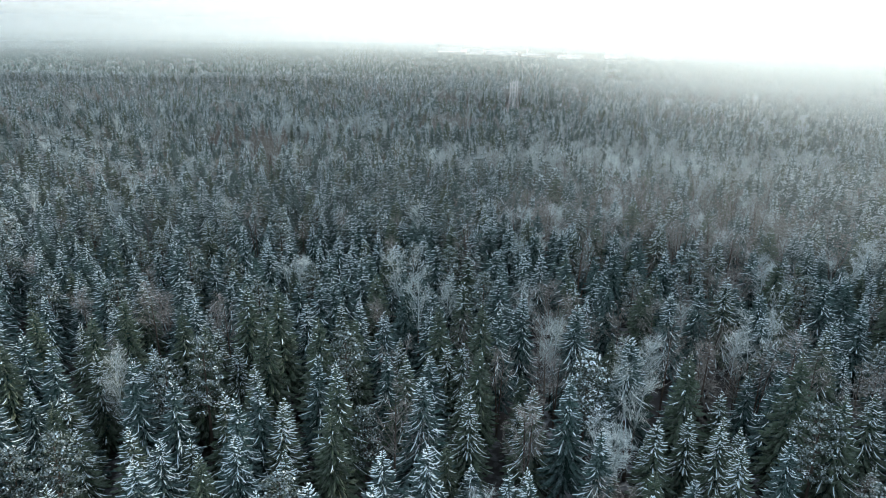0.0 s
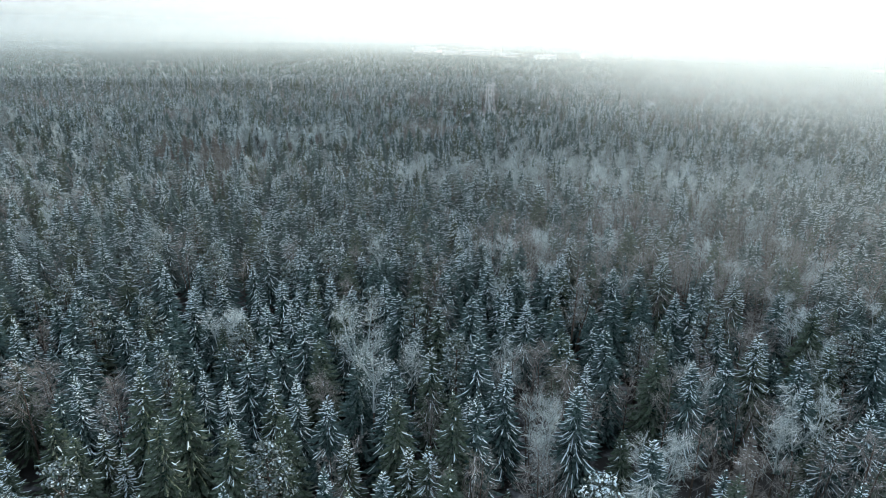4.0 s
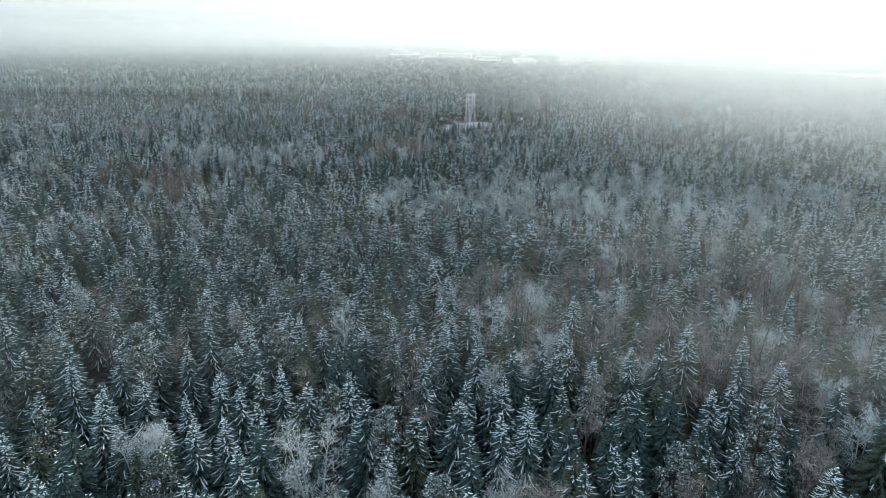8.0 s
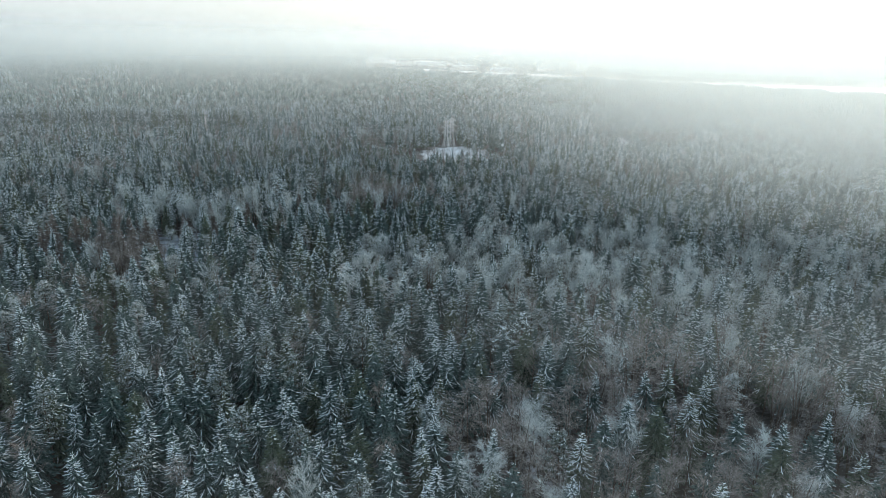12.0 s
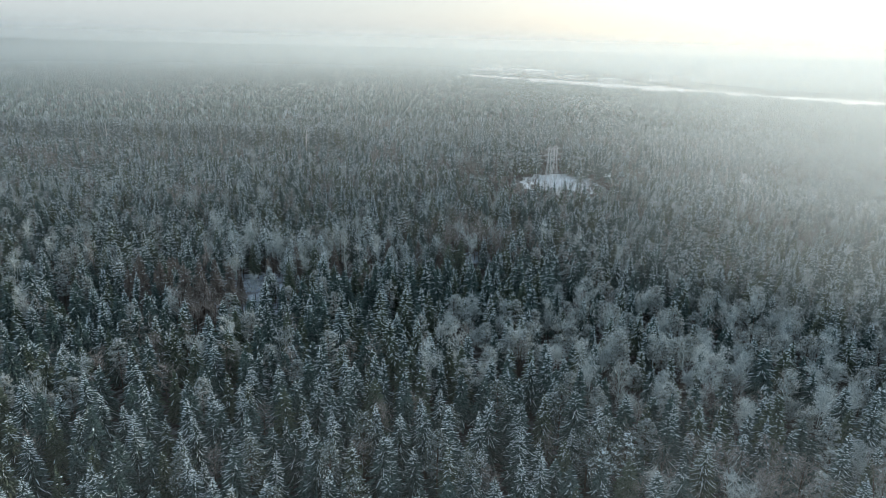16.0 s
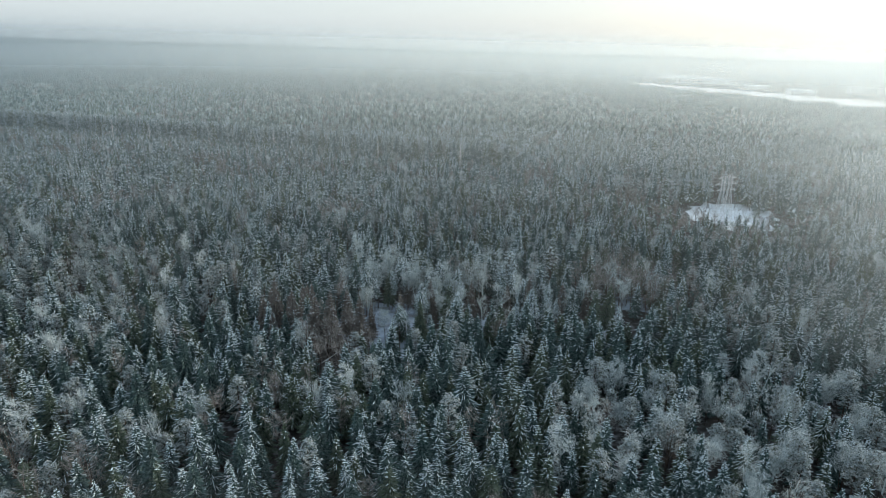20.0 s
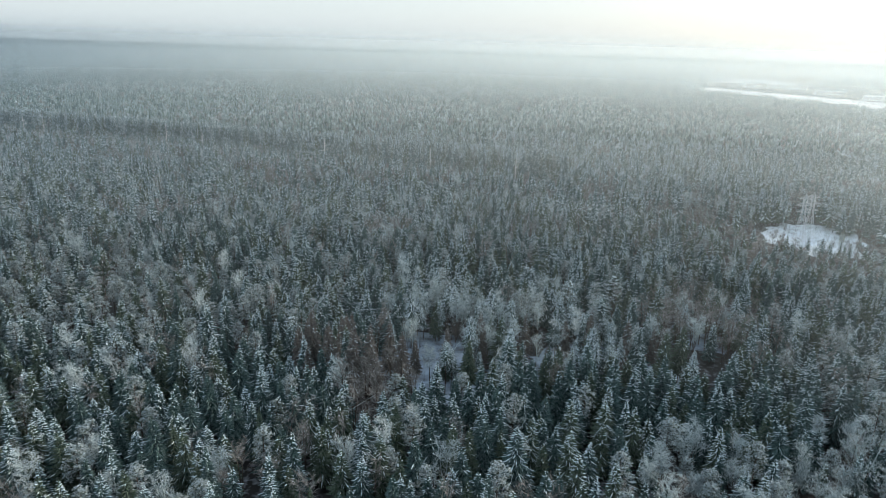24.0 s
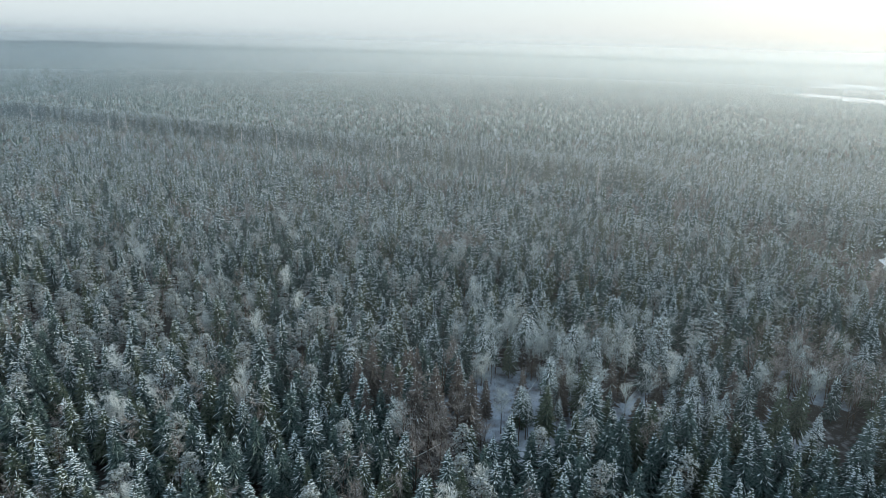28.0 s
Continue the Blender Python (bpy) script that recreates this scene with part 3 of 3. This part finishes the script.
TAKEN = [p for spots in STAND_OUT.values() for p in spots]
for kind, spots in STAND_OUT.items():
    for x, y in spots:
        tree(kind, rnd.randrange(6), x, y, rnd.uniform(0, 360), rnd.uniform(0.92, 1.1) + (0.12 if kind == 6 else 0.0))
for i in range(21):
    for j in range(10):
        x, y = NEAR[0] + 5.9 * (i + 0.5) + rnd.uniform(-2.2, 2.2), NEAR[2] + 5.6 * (j + 0.5) + rnd.uniform(-1.9, 1.9)
        if min(math.hypot(x - a, y - b) for a, b in TAKEN) > 2.8 and rnd.random() > 0.05:
            kind = pick(rnd, mix_at(x, y))
            if kind == 0 or rnd.random() < 0.6:
                tree(kind, rnd.randrange(6), x, y, rnd.uniform(0, 360), rnd.choice((0.68, 0.88, 0.95, 1.02, 1.06)) * rnd.uniform(0.94, 1.04))
            else:
                tree(0, rnd.randrange(6), x, y, rnd.uniform(0, 360), rnd.uniform(0.65, 1.0))


# ---- power line ----
STEEL, tn, tl = material("galvanised_steel", 0.5)
tl.new(mixed(tn, tl, noise_fac(tn, tl, 1.2, 0.35, 0.65), (0.5, 0.53, 0.56), (0.66, 0.69, 0.72)), tn["Principled BSDF"].inputs["Base Color"])
tn["Principled BSDF"].inputs["Metallic"].default_value = 0.25
WIRE, vn, vl = material("aluminium_wire", 0.4)
vl.new(mixed(vn, vl, noise_fac(vn, vl, 0.3, 0.35, 0.65), (0.4, 0.41, 0.42), (0.55, 0.56, 0.57)), vn["Principled BSDF"].inputs["Base Color"])
CONCRETE, cn, cl = material("pale_concrete", 0.85)
cl.new(mixed(cn, cl, noise_fac(cn, cl, 0.9, 0.35, 0.65), (0.45, 0.46, 0.46), (0.58, 0.59, 0.59)), cn["Principled BSDF"].inputs["Base Color"])
GLASS, qn, ql = material("porcelain", 0.2)
qn["Principled BSDF"].inputs["Base Color"].default_value = (0.4, 0.45, 0.46, 1)


def part(name, heap, mat, parent, label=""):
    ob = new(name, heap.mesh(name, [mat]))
    ob.parent = parent
    return tagged(ob, label)


def lattice_tower(x, y, turn, h):
    """An angle tower: four splayed legs with crossed bracing, three pairs of arms, a peak."""
    top = new("lattice_tower")
    top.matrix_world = pose(x, y, 0, 0, 0, turn)

    def half(z):
        return 2.9 - 2.1 * min(1.0, z / (0.62 * h)) if z < 0.62 * h else 0.8

    corners = ((1, 1), (-1, 1), (-1, -1), (1, -1))
    levels = [0, 0.17 * h, 0.33 * h, 0.48 * h, 0.62 * h, 0.72 * h, 0.82 * h, 0.92 * h]
    for cx, cy in corners:
        leg = Heap()
        for a, b in zip(levels, levels[1:]):
            tube(leg, (cx * half(a), cy * half(a), a), (cx * half(b), cy * half(b), b), 0.1, 0.085, 0, 4)
        part("leg", leg, STEEL, top)
        foot = Heap()
        tube(foot, (cx * 2.9, cy * 2.9, -0.4), (cx * 2.9, cy * 2.9, 0.35), 0.5, 0.4, 0, 6)
        part("footing", foot, CONCRETE, top, "snowy concrete footing")
    for k in range(4):
        (ax, ay), (bx, by) = corners[k], corners[(k + 1) % 4]
        for a, b in zip(levels, levels[1:]):
            brace = Heap()
            tube(brace, (ax * half(a), ay * half(a), a), (bx * half(b), by * half(b), b), 0.05, 0.05, 0, 3)
            tube(brace, (bx * half(a), by * half(a), a), (ax * half(b), ay * half(b), b), 0.05, 0.05, 0, 3)
            tube(brace, (ax * half(b), ay * half(b), b), (bx * half(b), by * half(b), b), 0.05, 0.05, 0, 3)
            part("cross_brace", brace, STEEL, top)
    for z, reach in ((0.64 * h, 3.1), (0.77 * h, 4.0), (0.9 * h, 3.0)):
        for side in (-1, 1):
            arm = Heap()
            tip = (side * reach, 0, z)
            for cy in (-0.8, 0.8):
                tube(arm, (side * 0.8, cy, z), tip, 0.1, 0.08, 0, 3)
                tube(arm, (side * 0.8, cy, z + 1.4), tip, 0.09, 0.08, 0, 3)
            for u in (0.3, 0.6):
                tube(arm, (side * (0.8 + (reach - 0.8) * u), -0.8 * (1 - u), z), (side * (0.8 + (reach - 0.8) * u), 0.8 * (1 - u), z + 1.4 * (1 - u)), 0.06, 0.06, 0, 3)
            a = part("cross_arm", arm, STEEL, top)
            for cy in (-1, 1):
                chain = Heap()
                tube(chain, tip, (tip[0], cy * 1.5, z - 0.25), 0.13, 0.13, 0, 5)
                part("insulator", chain, GLASS, a, "grey insulator string")
    peak = Heap()
    for cx, cy in corners:
        tube(peak, (cx * 0.8, cy * 0.8, 0.92 * h), (0, 0, h), 0.1, 0.06, 0, 3)
    part("peak", peak, STEEL, top)
    return tagged(top, "pale galvanised lattice power tower standing in snowy clearing", "power tower", "towers of the power line")


def mast(x, y, h):
    """A pale concrete pole with two steel cross arms."""
    top = new("power_mast")
    top.matrix_world = pose(x, y, 0, 0, 0, rnd.uniform(-10, 10))
    pole = Heap()
    tube(pole, (0, 0, -0.5), (0, 0, h - 4.4), 0.3, 0.2, 0, 8)
    part("pole", pole, CONCRETE, top)
    for z, reach in ((h - 10.0, 4.2), (h - 6.6, 2.4)):
        arm = Heap()
        tube(arm, (0, -reach, z + 0.3), (0, 0, z), 0.12, 0.2, 0, 4)
        tube(arm, (0, 0, z), (0, reach, z + 0.3), 0.2, 0.12, 0, 4)
        a = part("cross_arm", arm, STEEL, top)
        for side in (-1, 1):
            chain = Heap()
            tube(chain, (0, side * reach * 0.97, z + 0.3), (0, side * reach * 0.97, z - 1.2), 0.13, 0.13, 0, 5)
            part("insulator", chain, GLASS, a)
    spike = Heap()
    tube(spike, (0, 0, h - 4.4), (0, 0, h), 0.16, 0.06, 0, 4)
    part("spike", spike, STEEL, top)
    return tagged(top, "pale concrete power mast with two cross arms and a spike", "power mast", "masts along the felled strip")


def wire(points, name="power_line"):
    heap = Heap()
    for a, b in zip(points, points[1:]):
        a, b = Vector(a), Vector(b)
        last = a
        for k in range(1, 13):
            u = k / 12
            p = a.lerp(b, u) - Vector((0, 0, 4 * u * (1 - u) * 0.022 * (b - a).length))
            tube(heap, last, p, 0.022, 0.022, 0, 3)
            last = p
    tagged(new(name, heap.mesh(name, [WIRE])), "thin grey overhead wire sagging between masts", "power line", "overhead wires")


lattice_tower(61.0, 541, 10, 27)
lattice_tower(65.6, 548, 10, 27)
NEAR_ROW, FAR_ROW = (-677, -540, -403, -255, -108), (-597, -388, -180)
for x in NEAR_ROW:
    mast(x, 590, 28)
for x in FAR_ROW:
    mast(x, 615, 22.5)
for y, h, row, last in ((590, 28, NEAR_ROW, 61.0), (615, 22.5, FAR_ROW, 65.6)):
    for reach, drop in ((4.1, 11.0), (2.3, 7.6)):
        for side in (-1, 1):
            pts = [(x, y + side * reach, h - drop) for x in row]
            wire([(pts[0][0] - 140, *pts[0][1:])] + pts + [(last + side * 0.75 * reach, 545, 26.5 - drop * 0.6)])

# ---- far town ----
PANEL, pn, pl = material("pale_facade", 0.8)
pl.new(mixed(pn, pl, noise_fac(pn, pl, 0.02, 0.4, 0.6), (0.72, 0.68, 0.64), (0.82, 0.82, 0.82)), pn["Principled BSDF"].inputs["Base Color"])
PANE, an, al = material("window_band", 0.25)
al.new(mixed(an, al, noise_fac(an, al, 0.2, 0.4, 0.6), (0.1, 0.12, 0.14), (0.18, 0.2, 0.22)), an["Principled BSDF"].inputs["Base Color"])


def box(heap, x0, y0, z0, x1, y1, z1):
    vs = [(x, y, z) for z in (z0, z1) for x, y in ((x0, y0), (x1, y0), (x1, y1), (x0, y1))]
    heap.add(vs, [(0, 1, 5, 4), (1, 2, 6, 5), (2, 3, 7, 6), (3, 0, 4, 7), (4, 5, 6, 7), (3, 2, 1, 0)], 0)


def block(x, y, w, d, h, turn, name, label):
    top = new(name)
    top.matrix_world = pose(x, y, 0, 0, 0, turn)
    wall, roof = Heap(), Heap()
    box(wall, -w / 2, -d / 2, -1, w / 2, d / 2, h)
    part("wall", wall, PANEL, top)
    box(roof, -w / 2 - 0.4, -d / 2 - 0.4, h + 0.004, w / 2 + 0.4, d / 2 + 0.4, h + 0.9)
    part("roof", roof, SNOW, top, "snow-covered flat roof")
    floors = max(1, int(h / 3.1))
    for k in range(floors):
        z = 1.2 + k * h / floors
        band = Heap()
        for i in range(max(2, int(w / 6))):
            u = -w / 2 + 1.5 + i * (w - 3) / max(2, int(w / 6))
            box(band, u, -d / 2 - 0.05, z, u + 3.2, -d / 2 + 0.3, z + 1.4)
        part("window_row", band, PANE, top)
    return tagged(top, label, "building", "far town")


for x, y, w, d, h, turn in ((480, 1890, 60, 16, 52, 20), (585, 1930, 26, 26, 60, 5), (690, 1880, 80, 16, 48, -15), (800, 1850, 30, 24, 62, 10), (900, 1960, 70, 16, 50, 30),
                            (1010, 1830, 28, 28, 58, 0), (1130, 1780, 90, 16, 46, -20), (400, 2150, 30, 26, 56, 15), (330, 2300, 80, 16, 40, 10), (1260, 1690, 34, 26, 60, 12)):
    block(x, y, w, d, 0.75 * h, turn, "apartment_block", "pale high-rise apartment block in haze beyond the snowy strip")
for x, y, w, d, h, turn in ((40, 2380, 70, 40, 14, 8), (120, 2250, 50, 30, 10, 0), (190, 2080, 90, 40, 12, -10), (-20, 2480, 60, 30, 12, 15), (260, 1900, 60, 30, 9, 5), (110, 2080, 40, 24, 16, 20),
                            (-660, 2080, 40, 20, 9, 0), (-2950, 2790, 120, 40, 16, 10), (-2620, 2700, 90, 40, 12, 0), (330, 1760, 50, 30, 10, 12), (-300, 3320, 90, 40, 14, 0), (-520, 3340, 80, 40, 12, 0)):
    block(x, y, w, d, h, turn, "warehouse", "low pale hall with a snow-covered roof")

# ---- winter haze ----
def haze_material(name, depth, sun_glare, top):
    """Sheet of pale haze that lets light through, thin just above the treetops and at its upper edge; extra thickness
    towards the low sun stands in for its glare.
    """
    m, n, l = material(name, 1.0)
    front, through_, body = n.new("ShaderNodeBsdfDiffuse"), n.new("ShaderNodeBsdfTranslucent"), n.new("ShaderNodeMixShader")
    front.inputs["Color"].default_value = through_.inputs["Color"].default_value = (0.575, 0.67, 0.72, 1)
    body.inputs[0].default_value = 0.85
    l.new(front.outputs[0], body.inputs[1])
    l.new(through_.outputs[0], body.inputs[2])
    geo, sep = n.new("ShaderNodeNewGeometry"), n.new("ShaderNodeSeparateXYZ")
    l.new(geo.outputs["Position"], sep.inputs[0])

    def ramp(value, a, b, low, high):
        x = n.new("ShaderNodeMapRange")
        x.interpolation_type = "SMOOTHSTEP"
        for sock, v in zip(x.inputs[1:5], (a, b, low, high)):
            sock.default_value = v
        l.new(value, x.inputs[0])
        return x.outputs[0]

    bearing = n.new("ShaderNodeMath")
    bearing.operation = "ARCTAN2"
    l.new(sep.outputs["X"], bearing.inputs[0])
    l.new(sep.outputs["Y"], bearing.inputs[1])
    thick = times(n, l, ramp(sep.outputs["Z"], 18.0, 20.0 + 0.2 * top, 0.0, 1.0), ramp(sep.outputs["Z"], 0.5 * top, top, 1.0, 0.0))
    # sunward glare, put in as extra thickness by bearing
    thick = times(n, l, thick, ramp(bearing.outputs[0], radians(3), radians(31), 1.0, sun_glare))
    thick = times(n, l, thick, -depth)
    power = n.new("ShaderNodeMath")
    power.operation = "EXPONENT"
    l.new(thick, power.inputs[0])
    clear, mix = n.new("ShaderNodeBsdfTransparent"), n.new("ShaderNodeMixShader")
    l.new(power.outputs[0], mix.inputs[0])
    l.new(body.outputs[0], mix.inputs[1])
    l.new(clear.outputs[0], mix.inputs[2])
    l.new(mix.outputs[0], n["Material Output"].inputs["Surface"])
    n.remove(n["Principled BSDF"])
    return m


def haze_sheet(cx, cy, radius, top, depth, sun_glare, left, right):
    bank, n = Heap(), 64
    for k in range(n + 1):
        a = radians(left + (right - left) * k / n)
        bank.v += [(cx + radius * math.sin(a), cy + radius * math.cos(a), z) for z in (17.0, top + 1)]
    bank.f = [(2 * k, 2 * k + 2, 2 * k + 3, 2 * k + 1) for k in range(n)]
    bank.m = [0] * n
    ob = new("haze_sheet", bank.mesh("haze_sheet", [haze_material("mist", depth, sun_glare, top)]))
    tagged(ob, "thin translucent sheet standing in for winter haze and sun glare", "mist", "mist banks", "stuff")


haze_sheet(4, 0, 140, 50.0, 0.03, 3.4, -50, 60)  # low sheets added over the near wood for the veil of glare
haze_sheet(4, 0, 190, 57.0, 0.03, 4.2, -50, 60)
for radius, depth, sun_glare in ((215, 0.03, 12.0), (310, 0.075, 5.2), (450, 0.15, 2.2), (680, 0.24, 1.5), (980, 0.36, 1.3), (1350, 0.45, 1.2), (2050, 0.8, 1.0)):
    haze_sheet(8, 85, radius, 125.0, depth, sun_glare, -80, 52)

# ---- trees in the snowy gaps ----
for k in range(128):
    cx, cy, rx, ry = ((-58, 334, 29, 20), (-9, 346, 23, 24), (14, 388, 12, 10), (70, 560, 34, 30))[(0, 0, 0, 1, 1, 1, 2, 3)[k % 8]]
    a, q = rnd.uniform(0, 6.2832), math.sqrt(rnd.random())
    kind = rnd.choice((5, 5, 5, 3, 3, 4, 0, 0)) if cy < 500 else rnd.choice((0, 2, 3))
    tree(kind, rnd.randrange(6), cx + rx * q * math.cos(a), cy + ry * q * math.sin(a), rnd.uniform(0, 360), rnd.uniform(0.6, 0.95) if cy < 500 else rnd.uniform(0.2, 0.45))


def scrub(cx, cy, rx, ry, n):
    """Leafless shrubs and dry stalks that stick out of the snow."""
    heap = Heap()
    r = random.Random(f"scrub{cx}")
    for k in range(n):
        a, q = r.uniform(0, 6.2832), math.sqrt(r.random()) * 1.1
        x, y = cx + rx * q * math.cos(a), cy + ry * q * math.sin(a)
        for j in range(9):
            d = Vector((r.gauss(0, 0.5), r.gauss(0, 0.5), 1)).normalized() * r.uniform(0.6, 2.6)
            p = Vector((x + r.gauss(0, 0.3), y + r.gauss(0, 0.3), 0))
            sliver(heap, p, p + d, 0.035, I_TWIG if r.random() < 0.5 else I_RIME)
    tagged(new("scrub", heap.mesh("scrub")), "leafless brown scrub sticking out of the snow", "shrub", kind="stuff")


for spot in ((-58, 334, 29, 20, 700), (-9, 346, 23, 24, 700), (14, 388, 12, 10, 160), (64, 556, 24, 34, 600)):
    scrub(*spot)


def leaning_trunk(x, y, length, turn, tilt):
    """A dead tree that has fallen against its neighbours."""
    top = new("fallen_tree")
    top.matrix_world = pose(x, y, 0, 0, tilt, turn)
    stem, snow = Heap(), Heap()
    tube(stem, (0, 0, -0.2), (0, 0, length), 0.17, 0.06, I_BARK, 7)
    r = random.Random(x * 7 + y)
    for k in range(9):
        z, a = length * r.uniform(0.4, 0.95), r.uniform(0, 6.2832)
        tube(stem, (0, 0, z), (math.cos(a) * 1.1, math.sin(a) * 1.1, z + 0.7), 0.035, 0.012, I_BARK, 3)
    tube(snow, (-0.1, 0, 1.0), (-0.07, 0, length * 0.9), 0.12, 0.06, I_SNOW, 6)
    for n, hp in (("stem", stem), ("snow_load", snow)):
        ob = new(n, hp.mesh(n))
        ob.parent = top
    tagged(top, "dead leaning tree trunk with a line of snow", "tree trunk", "fallen trees")


for spot in ((-18, 324, 13, 20, 48), (-12, 330, 11, 160, 62), (-62, 338, 10, 80, 70), (2, 345, 12, 210, 55), (-76, 296, 11, 30, 58)):
    leaning_trunk(*spot)
